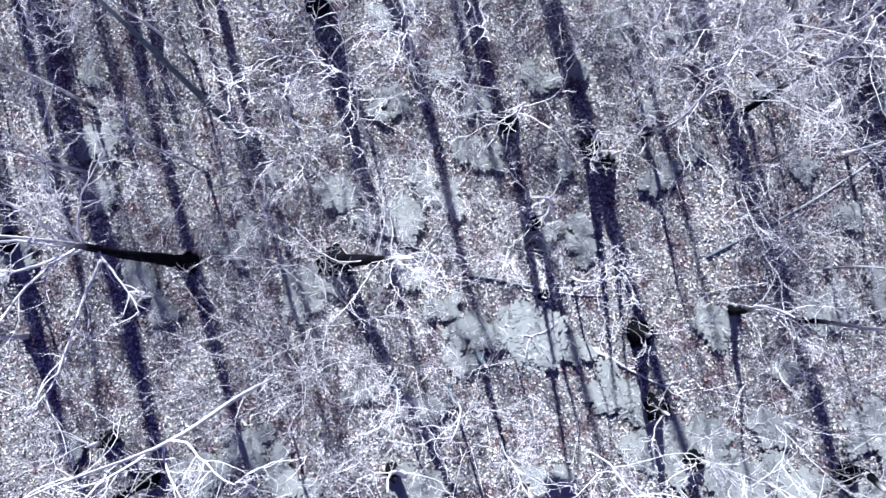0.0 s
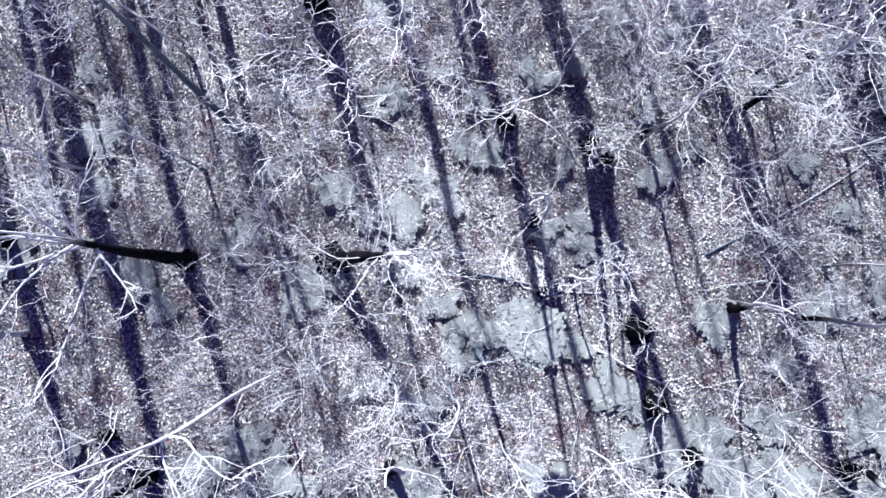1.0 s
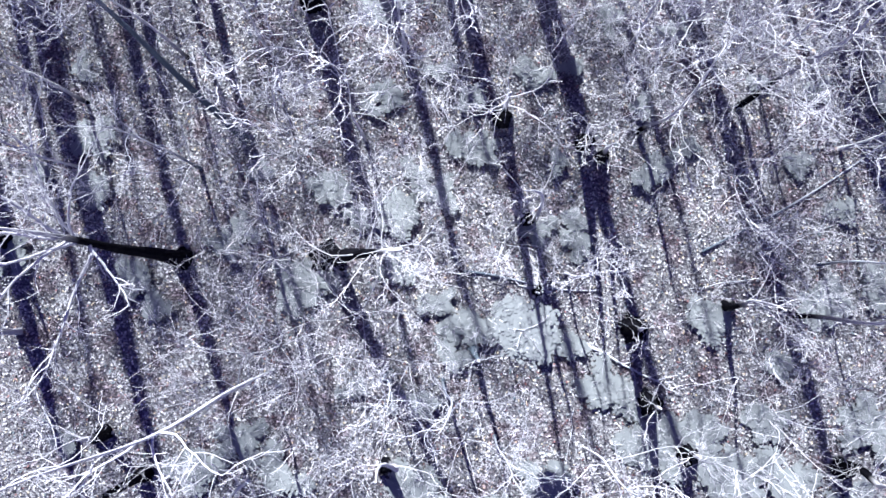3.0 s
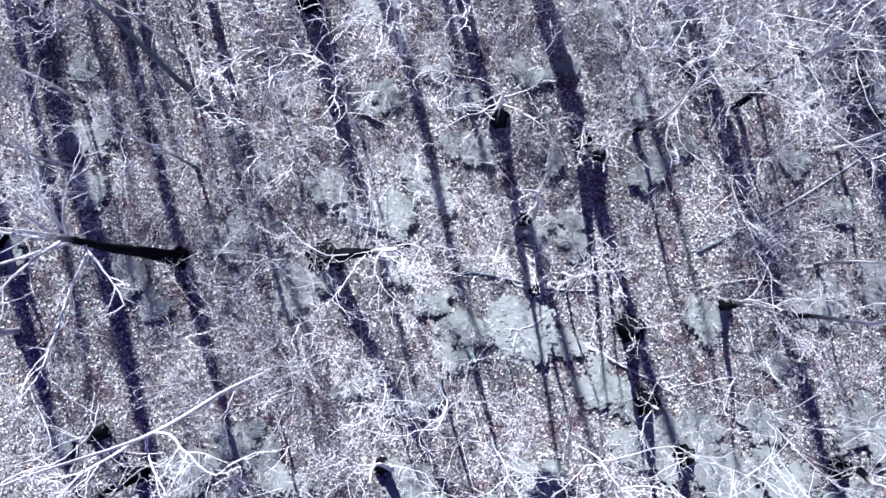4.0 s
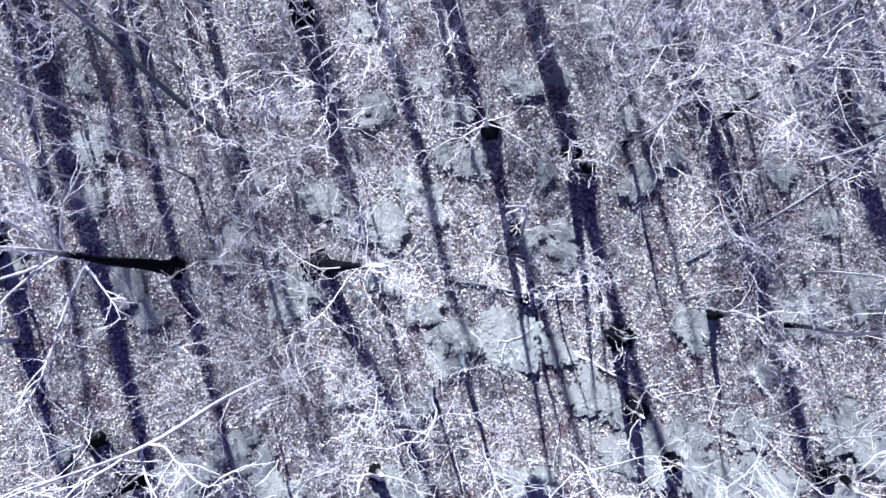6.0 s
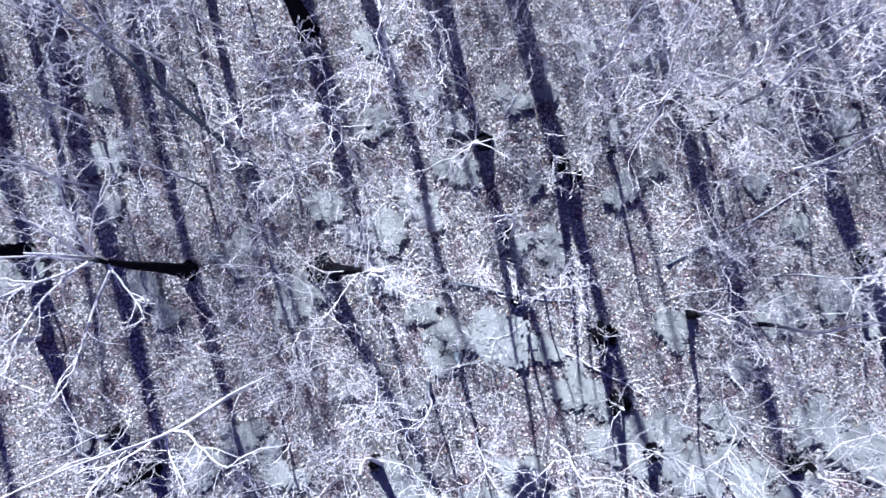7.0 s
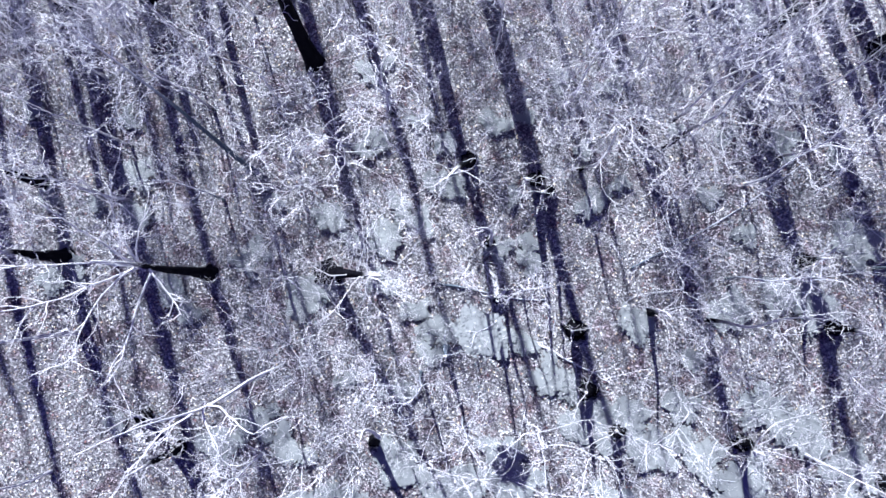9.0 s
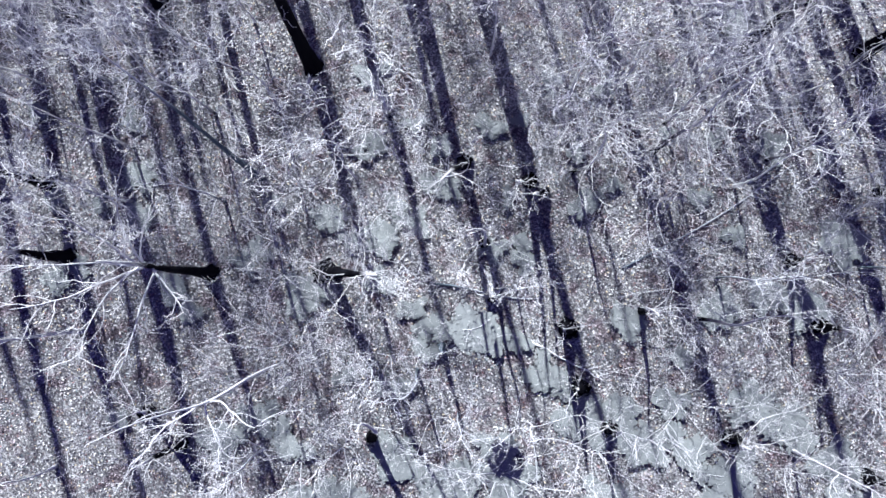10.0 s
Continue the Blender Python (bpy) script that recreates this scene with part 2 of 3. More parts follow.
def sapling(x, y, spread, height=3.2, seed=0, branches=11, leafage=1.0):
    """A young beech that keeps its pale dry leaves: a thin stem, branches in flat sprays, and leaf clumps."""
    random.seed(5000 + seed + int(x * 37 + y * 91))
    size = min(1.0, 0.45 + 0.6 * spread)
    root = new("beech_sapling")
    root.location = (x, y, lie(x, y) - 0.03)
    tagged(root, "young beech sapling holding pale dry papery leaves", "sapling", "leafy saplings")
    stem = grow(Vector((0, 0, 0)), Vector((random.uniform(-0.02, 0.02), random.uniform(-0.02, 0.02), 1)), height, 9, 0.02, 0.02)
    wood = Wood()
    wood.tube(stem, taper(0.035, 0.008, len(stem)), 6)
    wood.part("stem", M_PALE, root)
    twigs = Wood()
    for k in range(branches):
        f = 0.94 + 0.05 * k / branches
        p, d = along(stem, f)
        a = k * 2.4 + random.uniform(-0.4, 0.4)
        length = spread * random.choice((0.3, 0.5, 0.8, 1.15, 1.6)) * random.uniform(0.9, 1.1)
        path = grow(p, Vector((math.cos(a), math.sin(a), 0.04)), length, 6, 0.14, 0.0)
        branch = Wood()
        branch.tube(path, taper(0.014, 0.005, len(path)), 4)
        bough = branch.part("branch", M_PALE, root)
        spray(twigs, path, 6 if branches > 7 else 4, length * 0.45, 0.005, 1)
        leaves = Flakes()
        for _ in range(int(280 * leafage * (0.45 + spread))):
            q, _ = along(path, 0.05 + 0.8 * math.sqrt(random.random()))
            off = Vector((random.gauss(0, 1) * spread * 0.17, random.gauss(0, 1) * spread * 0.17, random.gauss(0, 0.012)))
            q.z = height * 0.96 + 0.03 * math.sin(5 * q.x + 3 * q.y)
            leaves.leaf(q + off, random.uniform(0, 6.28), (random.gauss(0, 0.035), random.gauss(0, 0.035)),
                        random.uniform(0.15, 0.21) * size, random.uniform(0.10, 0.14) * size, random.uniform(-0.001, 0.001))
        tagged(leaves.part("leaf_clump", M_PAPER, bough, "pale dry beech leaves"), kind="stuff")
    tagged(twigs.part("twig_spray", M_TWIG, root, smooth=False), kind="stuff")
    return root


def fallen_log(x0, y0, x1, y1, r, seed, label="thin fallen tree trunk lying on leaf litter"):
    random.seed(9000 + seed)
    root = new("fallen_log")
    root.location = (x0, y0, 0)
    tagged(root, label, "log", "fallen logs")
    run = Vector((x1 - x0, y1 - y0, 0))
    side = Vector((-run.y, run.x, 0)).normalized()
    pts = []
    for i in range(13):
        f = i / 12
        q = run * f + side * (0.12 * math.sin(f * 5 + seed))
        rr = r * (1 - 0.7 * f)
        q.z = lie(x0 + q.x, y0 + q.y) + rr * 0.8 + 0.02
        pts.append(q)
    wood = Wood()
    wood.tube(pts, [r * (1 - 0.7 * i / 12) for i in range(13)], 8)
    wood.part("trunk", M_GREY, root)
    for k in range(7):
        p, d = along(pts, random.uniform(0.25, 0.95))
        stub = grow(p, sideways(d, 0.6) + Vector((0, 0, 0.35)), random.uniform(0.3, 1.1), 4, 0.2, 0.0)
        wood = Wood()
        wood.tube(stub, taper(r * 0.3, r * 0.1, len(stub)), 4)
        wood.part("branch_stub", M_GREY, root)
    return root


# ---------------------------------------------------------------- ground
def ground():
    edge = [-900, -400, -160, -80, -50] + [i * 0.5 for i in range(-70, 71)] + [50, 80, 160, 400, 900]
    n = len(edge)
    verts = [(x, y, lie(x, y) if max(abs(x), abs(y)) < 40 else 0.0) for y in edge for x in edge]
    faces = [(j * n + i, j * n + i + 1, (j + 1) * n + i + 1, (j + 1) * n + i) for j in range(n - 1) for i in range(n - 1)]
    me = bpy.data.meshes.new("ground")
    me.from_pydata(verts, [], faces)
    me.materials.append(M_GROUND)
    me.polygons.foreach_set("use_smooth", [True] * len(me.polygons))
    tagged(new("ground", me), "forest floor of dark leaf mould under leaf litter", "ground", kind="structure")


ground()


def leaf_litter(count):
    rng = np.random.default_rng(7)
    x, y = rng.uniform(-21, 24, count), rng.uniform(-11, 15.5, count)
    length, width = rng.uniform(0.075, 0.14, count), rng.uniform(0.036, 0.060, count)
    heading = rng.uniform(0, 2 * np.pi, count)
    tip, roll = rng.normal(0, 0.30, count), rng.normal(0, 0.35, count)
    fold = rng.uniform(-0.012, 0.02, count)
    z = np.array([lie(a, b) for a, b in zip(x, y)]) + rng.uniform(0.012, 0.05, count)
    co = np.empty((count, 4, 3))
    for k, (u, v, w) in enumerate(((-0.5, 0, 0), (0, -0.5, 1), (0.5, 0, 0), (0, 0.5, 1))):
        a, b = u * length, v * width
        co[:, k, 0] = x + a * np.cos(heading) - b * np.sin(heading)
        co[:, k, 1] = y + a * np.sin(heading) + b * np.cos(heading)
        co[:, k, 2] = z + a * np.sin(tip) + b * np.sin(roll) + w * fold
    me = bpy.data.meshes.new("leaf_litter")
    me.vertices.add(count * 4)
    me.vertices.foreach_set("co", co.ravel())
    base = np.arange(count)[:, None] * 4
    tri = np.concatenate([base + np.array([[0, 1, 2]]), base + np.array([[0, 2, 3]])], axis=1).ravel().astype(np.int32)
    me.loops.add(len(tri))
    me.loops.foreach_set("vertex_index", tri)
    me.polygons.add(len(tri) // 3)
    me.polygons.foreach_set("loop_start", np.arange(0, len(tri), 3, dtype=np.int32))
    me.update(calc_edges=True)
    me.materials.append(M_LITTER)
    tagged(new("leaf_litter", me), "loose layer of fallen brown and bleached leaves on the forest floor", "leaf litter", kind="stuff")


leaf_litter(170000)

# ---------------------------------------------------------------- trees
PALE_LABEL = "smooth pale-barked forest tree with bare white branches"
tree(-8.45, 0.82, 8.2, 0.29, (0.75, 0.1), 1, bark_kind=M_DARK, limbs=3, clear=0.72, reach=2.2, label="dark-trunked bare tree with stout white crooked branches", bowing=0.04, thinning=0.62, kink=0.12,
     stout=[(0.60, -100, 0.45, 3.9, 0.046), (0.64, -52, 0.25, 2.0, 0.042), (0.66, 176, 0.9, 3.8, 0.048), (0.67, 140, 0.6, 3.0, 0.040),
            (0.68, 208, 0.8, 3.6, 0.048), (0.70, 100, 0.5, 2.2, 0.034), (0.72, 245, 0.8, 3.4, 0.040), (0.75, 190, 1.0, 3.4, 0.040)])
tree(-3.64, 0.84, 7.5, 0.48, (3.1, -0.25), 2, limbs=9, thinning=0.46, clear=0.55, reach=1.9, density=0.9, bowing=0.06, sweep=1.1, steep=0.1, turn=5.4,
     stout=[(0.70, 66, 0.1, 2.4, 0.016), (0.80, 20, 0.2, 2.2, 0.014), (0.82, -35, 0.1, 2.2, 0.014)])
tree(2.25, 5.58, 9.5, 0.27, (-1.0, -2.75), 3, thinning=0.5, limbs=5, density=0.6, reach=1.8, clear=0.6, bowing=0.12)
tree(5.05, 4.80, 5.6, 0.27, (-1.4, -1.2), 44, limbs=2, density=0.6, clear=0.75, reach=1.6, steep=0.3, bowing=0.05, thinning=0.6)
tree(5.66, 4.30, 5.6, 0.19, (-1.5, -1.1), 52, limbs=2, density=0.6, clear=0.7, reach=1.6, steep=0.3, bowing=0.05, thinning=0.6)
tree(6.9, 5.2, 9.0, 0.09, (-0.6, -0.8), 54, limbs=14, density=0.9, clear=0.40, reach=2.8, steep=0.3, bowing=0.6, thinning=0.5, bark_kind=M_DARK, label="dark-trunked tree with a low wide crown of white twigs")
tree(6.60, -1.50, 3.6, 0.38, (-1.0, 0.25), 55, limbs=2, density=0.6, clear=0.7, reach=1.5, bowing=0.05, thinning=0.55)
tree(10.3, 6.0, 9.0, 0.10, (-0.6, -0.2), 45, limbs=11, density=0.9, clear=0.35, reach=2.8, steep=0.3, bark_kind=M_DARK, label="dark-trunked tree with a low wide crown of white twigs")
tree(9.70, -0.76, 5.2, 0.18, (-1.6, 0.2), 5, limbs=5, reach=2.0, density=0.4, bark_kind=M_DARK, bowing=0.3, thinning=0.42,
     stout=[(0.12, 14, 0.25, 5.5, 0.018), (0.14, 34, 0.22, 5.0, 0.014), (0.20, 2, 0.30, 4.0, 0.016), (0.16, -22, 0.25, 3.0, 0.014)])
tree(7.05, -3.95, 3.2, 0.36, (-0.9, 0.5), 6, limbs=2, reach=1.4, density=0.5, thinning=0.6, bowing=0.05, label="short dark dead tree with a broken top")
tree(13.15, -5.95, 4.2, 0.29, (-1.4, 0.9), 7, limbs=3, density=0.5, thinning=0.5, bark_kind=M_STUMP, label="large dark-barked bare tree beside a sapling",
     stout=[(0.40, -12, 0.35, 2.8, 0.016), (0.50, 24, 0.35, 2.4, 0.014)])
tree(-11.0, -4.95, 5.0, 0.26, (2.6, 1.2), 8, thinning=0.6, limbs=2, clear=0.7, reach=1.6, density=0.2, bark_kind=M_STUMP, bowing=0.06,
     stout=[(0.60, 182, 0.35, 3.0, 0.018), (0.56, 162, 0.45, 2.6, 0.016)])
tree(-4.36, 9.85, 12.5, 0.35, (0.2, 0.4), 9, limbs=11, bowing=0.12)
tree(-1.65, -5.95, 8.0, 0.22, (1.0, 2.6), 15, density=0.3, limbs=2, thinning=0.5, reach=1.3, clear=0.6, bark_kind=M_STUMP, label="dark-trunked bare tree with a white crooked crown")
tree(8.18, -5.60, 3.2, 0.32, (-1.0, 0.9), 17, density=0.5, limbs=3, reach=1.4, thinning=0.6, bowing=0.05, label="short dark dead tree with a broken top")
# two left-edge trees added as casters, sized for their strips of shadow
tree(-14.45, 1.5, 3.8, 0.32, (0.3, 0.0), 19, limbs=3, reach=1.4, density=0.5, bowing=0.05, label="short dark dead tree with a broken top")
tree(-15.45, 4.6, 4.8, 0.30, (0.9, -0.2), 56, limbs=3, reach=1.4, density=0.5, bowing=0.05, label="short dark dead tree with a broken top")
tree(-6.55, 4.93, 11.0, 0.135, (0.1, 0.7), 21, limbs=6, clear=0.7, reach=1.8, bark_kind=M_GREY, label="tall bare tree with a smooth grey-green trunk", bowing=0.08)
tree(3.16, 2.16, 6.5, 0.13, (-0.7, -0.4), 22, limbs=5, density=0.6, reach=1.7)
tree(12.0, -1.08, 7.5, 0.09, (-0.8, 0.3), 25, limbs=4, density=0.5, reach=2.0, bowing=0.3)
tree(-9.50, -6.20, 4.5, 0.24, (0.6, 0.5), 30, density=0.4, limbs=3, reach=1.4, thinning=0.7, bowing=0.05, label="short dark dead tree with a broken top")
tree(17.05, -1.35, 3.8, 0.28, (-1.6, 0.1), 32, limbs=3, reach=1.6, thinning=0.7, density=0.5, bowing=0.05, label="short dark dead tree with a broken top")
tree(18.68, -7.5, 4.0, 0.26, (-1.4, 0.8), 34, limbs=4, reach=1.8, thinning=0.7, density=0.5, bowing=0.05, label="short dark dead tree with a broken top")
tree(14.41, 10.73, 12.0, 0.26, (-1.8, -1.6), 35, limbs=11, bark_kind=M_FORK)
tree(20.05, 4.32, 11.5, 0.25, (-2.2, -0.5), 36, limbs=10, bark_kind=M_FORK, twig_kind=M_TWIG_DIM, density=0.8)
tree(16.0, 1.35, 3.6, 0.24, (-1.5, -0.1), 39, limbs=3, reach=1.6, thinning=0.7, density=0.5, bowing=0.05, label="short dark dead tree with a broken top")
tree(-5.36, -2.85, 11.5, 0.09, (0.0, 0.0), 40, limbs=2, clear=0.66, reach=2.0, density=0.3, bark_kind=M_PALE, label="slender pale-barked bare tree with white crooked branches", bowing=0.55, foot=0.22,
     stout=[(0.60, 20, 0.3, 2.6, 0.026), (0.62, -70, 0.5, 2.4, 0.024), (0.66, 215, 0.6, 2.4, 0.026)])
tree(-13.9, -1.6, 10.0, 0.09, (2.2, 0.3), 41, limbs=4, density=0.35, bark_kind=M_PALE, label=PALE_LABEL)
tree(4.84, -5.36, 8.5, 0.05, (-1.0, 1.8), 42, density=0.35, limbs=5, reach=2.4, bowing=0.5, foot=0.4, bark_kind=M_PALE, label=PALE_LABEL)
tree(0.25, -3.2, 8.0, 0.06, (0.1, 0.5), 43, limbs=4, clear=0.55, reach=1.8, density=0.4, bark_kind=M_GREY, bowing=0.25)
# tall trees along the sunny side, whose long shadows cross the floor
for x, y, height, girth, seed in (
    (-22.5, 16.5, 16, 0.4, 53),
    (-20.5, 14.2, 18.5, 0.36, 46),
    (-17.9, 14.6, 18.5, 0.33, 37),
    (-15.1, 14.4, 19, 0.44, 20),
    (-14.3, 17.5, 16, 0.12, 28),
    (-10.7, 18, 16, 0.16, 29),
    (-8.9, 14.4, 16, 0.20, 26),
    (-12.2, 14.2, 16, 0.24, 58),
    (-16.4, 15.2, 20, 0.19, 60),
    (-6.6, 17, 15.5, 0.15, 31),
    (-2.9, 14.3, 13.5, 0.29, 27),
    (-1.3, 16.5, 15, 0.15, 33),
    (0, 13.8, 17, 0.30, 10),
    (2.75, 14, 19.5, 0.37, 14),
    (5, 15, 16, 0.15, 13),
    (6.3, 17.2, 15, 0.15, 38),
    (7.75, 14.2, 19.5, 0.32, 12),
    (12.5, 14.5, 19, 0.42, 4),
    (15.6, 15.2, 19, 0.44, 49),
    (18.6, 13.6, 18.5, 0.40, 50),
):
    tree(x, y, height, girth, (-0.03 * x, -0.6), seed, limbs=11 if x < -8 else 6, density=0.9 if x < -8 else 0.25, clear=0.6, thinning=2.4 if (x < -8 or x > 7) and girth > 0.2 else 1.4, bowing=0.5, twig_kind=M_TWIG_DIM, stoutness=1.6)
# shorter trees added at the same edge, nearly all unseen, whose shadows end sooner
for x, y, height, girth, seed in (
    (-19.2, 12.8, 6.5, 0.36, 81),
    (-15.0, 12.6, 3.4, 0.46, 82),
    (-11.2, 12.9, 6.0, 0.34, 83),
    (11.4, 13.3, 6.5, 0.26, 84),
    (14.4, 13.6, 6.5, 0.40, 85),
    (17.4, 13.1, 6.0, 0.40, 86),
    (19.6, 10.4, 6.0, 0.34, 87),
):
    tree(x, y, height, girth, (0.0, 0.2), seed, limbs=8, density=0.6, clear=0.5, thinning=1.3, bowing=0.15, twig_kind=M_TWIG_DIM, stoutness=1.5)
# short upright tree added only for the strip of shadow it throws
tree(1.25, -2.20, 3.2, 0.15, (0.0, 0.0), 68, limbs=3, density=0.5, reach=1.2, thinning=0.9, bowing=0.08, bark_kind=M_GREY, label="added short grey bare tree that casts a shadow strip")
# unseen low twiggy crowns added along the sunny edge, whose lacy shade dims the floor
for k in range(11):
    tree(-22.0 + 4.1 * k, 14.6 + 1.6 * (k % 3), 8.5, 0.12, (0.0, 0.0), 400 + k, limbs=13, clear=0.4, reach=3.4, density=1.5, stoutness=1.6, bowing=0.5, twig_kind=M_TWIG_DIM,
         label="unseen added bare tree with a low twiggy crown that shades the floor")
# thin smooth-barked trees with wide twiggy crowns near the sunny edge
HAZE_LABEL = "thin smooth-barked bare tree with a wide haze of crooked twigs"
tree(-12.0, 6.2, 8.5, 0.065, (1.2, -0.6), 61, limbs=8, clear=0.35, reach=3.0, density=0.6, stoutness=1.9, twig_kind=M_TWIG, bark_kind=M_DARK, label=HAZE_LABEL)
tree(-8.6, 7.8, 9.0, 0.065, (0.8, -0.8), 62, limbs=12, clear=0.35, reach=3.0, density=0.9, stoutness=1.9, twig_kind=M_TWIG, bark_kind=M_DARK, label=HAZE_LABEL)
tree(-15.5, 4.6, 8.5, 0.065, (1.2, -0.4), 63, limbs=12, clear=0.35, reach=3.0, density=0.9, stoutness=1.9, twig_kind=M_TWIG, bark_kind=M_DARK, label=HAZE_LABEL)
tree(-1.0, 7.6, 8.5, 0.065, (0.2, -0.8), 64, limbs=12, clear=0.35, reach=2.8, density=0.8, stoutness=1.8, twig_kind=M_TWIG, bark_kind=M_DARK, label=HAZE_LABEL)
tree(6.4, 7.9, 9.5, 0.065, (-0.4, -0.8), 65, limbs=12, clear=0.35, reach=3.2, density=0.8, stoutness=1.45, twig_kind=M_TWIG_DIM, bark_kind=M_DARK, label=HAZE_LABEL)
tree(10.9, 7.3, 9.5, 0.065, (-0.8, -0.4), 66, limbs=9, clear=0.35, reach=3.2, density=0.5, stoutness=1.8, twig_kind=M_TWIG, bark_kind=M_DARK, label=HAZE_LABEL)
tree(15.2, 5.7, 9.0, 0.065, (-0.8, -0.4), 67, limbs=12, clear=0.35, reach=3.0, density=0.8, stoutness=1.45, twig_kind=M_TWIG_DIM, bark_kind=M_DARK, label=HAZE_LABEL)
for x, y, seed in ((-16.0, 9.0, 91), (-9.6, 10.6, 92), (3.4, 10.4, 93), (12.4, 9.4, 94), (16.4, 8.4, 95), (-12.6, 10.9, 96), (8.2, 10.8, 97)):
    tree(x, y, 8.5, 0.05, (-0.05 * x, -0.06 * y), seed, limbs=13, clear=0.4, reach=2.8, density=1.4, stoutness=1.3, bowing=0.6, twig_kind=M_TWIG_DIM, label="thin bare tree with a haze of shade-toned violet-grey twigs")
for x, y, seed in ((-13.2, 9.2, 71), (-12.0, 3.9, 72), (-5.9, 8.2, 73), (-2.4, 4.9, 74), (8.9, 8.9, 75)):
    tree(x, y, 8.0, 0.05, (-0.05 * x, -0.06 * y), seed, limbs=10, clear=0.4, reach=2.4, density=0.8, stoutness=1.9, bowing=0.6, label=HAZE_LABEL)

# trees past the edges of the clearing, whose crowns and trunks shade it
def border_trees():
    random.seed(77)
    tall = [o for o in scene.objects if o.name.startswith("tree") and o.parent is None and o.location.y > 16.2]
    rest = [o for o in scene.objects if o.name.startswith("tree") and o.parent is None and o.location.y < -5]
    spots = [(-31 + 2.0 * k + random.uniform(-0.6, 0.6), 20.0 + 2.2 * (k % 4) + random.uniform(-0.8, 0.8), tall) for k in range(26) if k < 18 or k % 2]
    spots += [(random.uniform(-30, -20.5), random.uniform(-12, 8), rest) for _ in range(3)]
    spots += [(random.uniform(24, 32), random.uniform(-12, 10), rest) for _ in range(3)]
    spots += [(-12 + k * 20.0 + random.uniform(-1, 1), random.uniform(-18, -12.5), rest) for k in range(2)]
    for x, y, kinds in spots:
        copy_thing(random.choice(kinds), pose(x, y, lie(x, y) - 0.05, 0, 0, random.uniform(0, 360)))


border_trees()


def slender_trees(count):
    """Thin young trees scattered between the tall ones."""
    random.seed(34)
    taken = [o.location.copy() for o in scene.objects if o.name.startswith("tree") and o.parent is None]
    spots = []
    while len(spots) < count:
        p = Vector((random.uniform(-18, 21), random.uniform(-8.5, 14), 0))
        if min((p - Vector((q.x, q.y, 0))).length for q in taken + spots) > 1.25:
            spots.append(p)
    for k, p in enumerate(spots):
        tree(p.x, p.y, random.uniform(5.5, 9.0), random.uniform(0.035, 0.06), (-0.10 * p.x, -0.10 * p.y), 200 + k, limbs=6, reach=1.5, density=0.8, bark_kind=M_PALE if k % 2 else M_GREY,
             label="slender young bare tree with pale twigs", group="slender young trees")


slender_trees(14)


def bare_shrub(x, y, height, seed):
    """A many-stemmed bare shrub, a haze of fine pale twigs."""
    random.seed(7000 + seed)
    root = new("bare_shrub")
    root.location = (x, y, lie(x, y) - 0.03)
    tagged(root, "bare many-stemmed understorey shrub with fine pale twigs", "shrub", "bare shrubs")
    twigs = Wood()
    for k in range(5):
        a = k * 1.26 + random.uniform(-0.3, 0.3)
        stem = grow(Vector((math.cos(a), math.sin(a), 0)) * 0.06, Vector((math.cos(a) * 0.8, math.sin(a) * 0.8, 1)), height * random.uniform(0.7, 1.1), 7, 0.14, 0.0)
        wood = Wood()
        wood.tube(stem, taper(0.016, 0.005, len(stem)), 4)
        wood.part("stem", M_PALE, root)
        for _ in range(7):
            p, d = along(stem, random.uniform(0.35, 1.0))
            branch = grow(p, sideways(d, 0.55), height * random.uniform(0.25, 0.5), 5, 0.2, 0.0)
            twigs.tube(branch, taper(0.009, 0.004, len(branch)), 3)
            spray(twigs, branch, 5, height * 0.18, 0.0050, 1)
    tagged(twigs.part("twig_spray", M_TWIG, root, smooth=False), kind="stuff")
    return root


# patches of floor without shrubs, round trunk bases and along the darkest shade
BARE_GROUND = ((-7.9, -1.2, 1.9), (-8.3, 0.8, 1.4), (-3.7, 0.7, 1.3), (-3.4, 8.0, 1.5), (-2.7, 5.2, 1.3), (2.3, 5.0, 1.3), (2.9, 3.4, 1.0),
               (5.3, 4.2, 1.5), (6.2, 2.0, 1.4), (1.6, -3.6, 1.2), (-9.6, 4.4, 1.1), (-13.0, 5.0, 1.2), (2.6, -2.0, 1.4))


def understorey(count):
    random.seed(53)
    spots = []
    while len(spots) < count:
        p = Vector((random.uniform(-18, 21), random.uniform(-8, 13.5), 0))
        open_floor = 3.5 < p.x < 10.5 and -6 < p.y < 3 or p.x < -8 and p.y < 0
        near_base = any((p - Vector((x, y, 0))).length < gap for x, y, gap in BARE_GROUND)
        if not open_floor and not near_base and all((p - q).length > 1.5 for q in spots):
            spots.append(p)
    spots.append(Vector((2.3, 1.3, 0)))
    for k, p in enumerate(spots):
        bare_shrub(p.x, p.y, random.uniform(1.8, 4.4), k)


understorey(58)

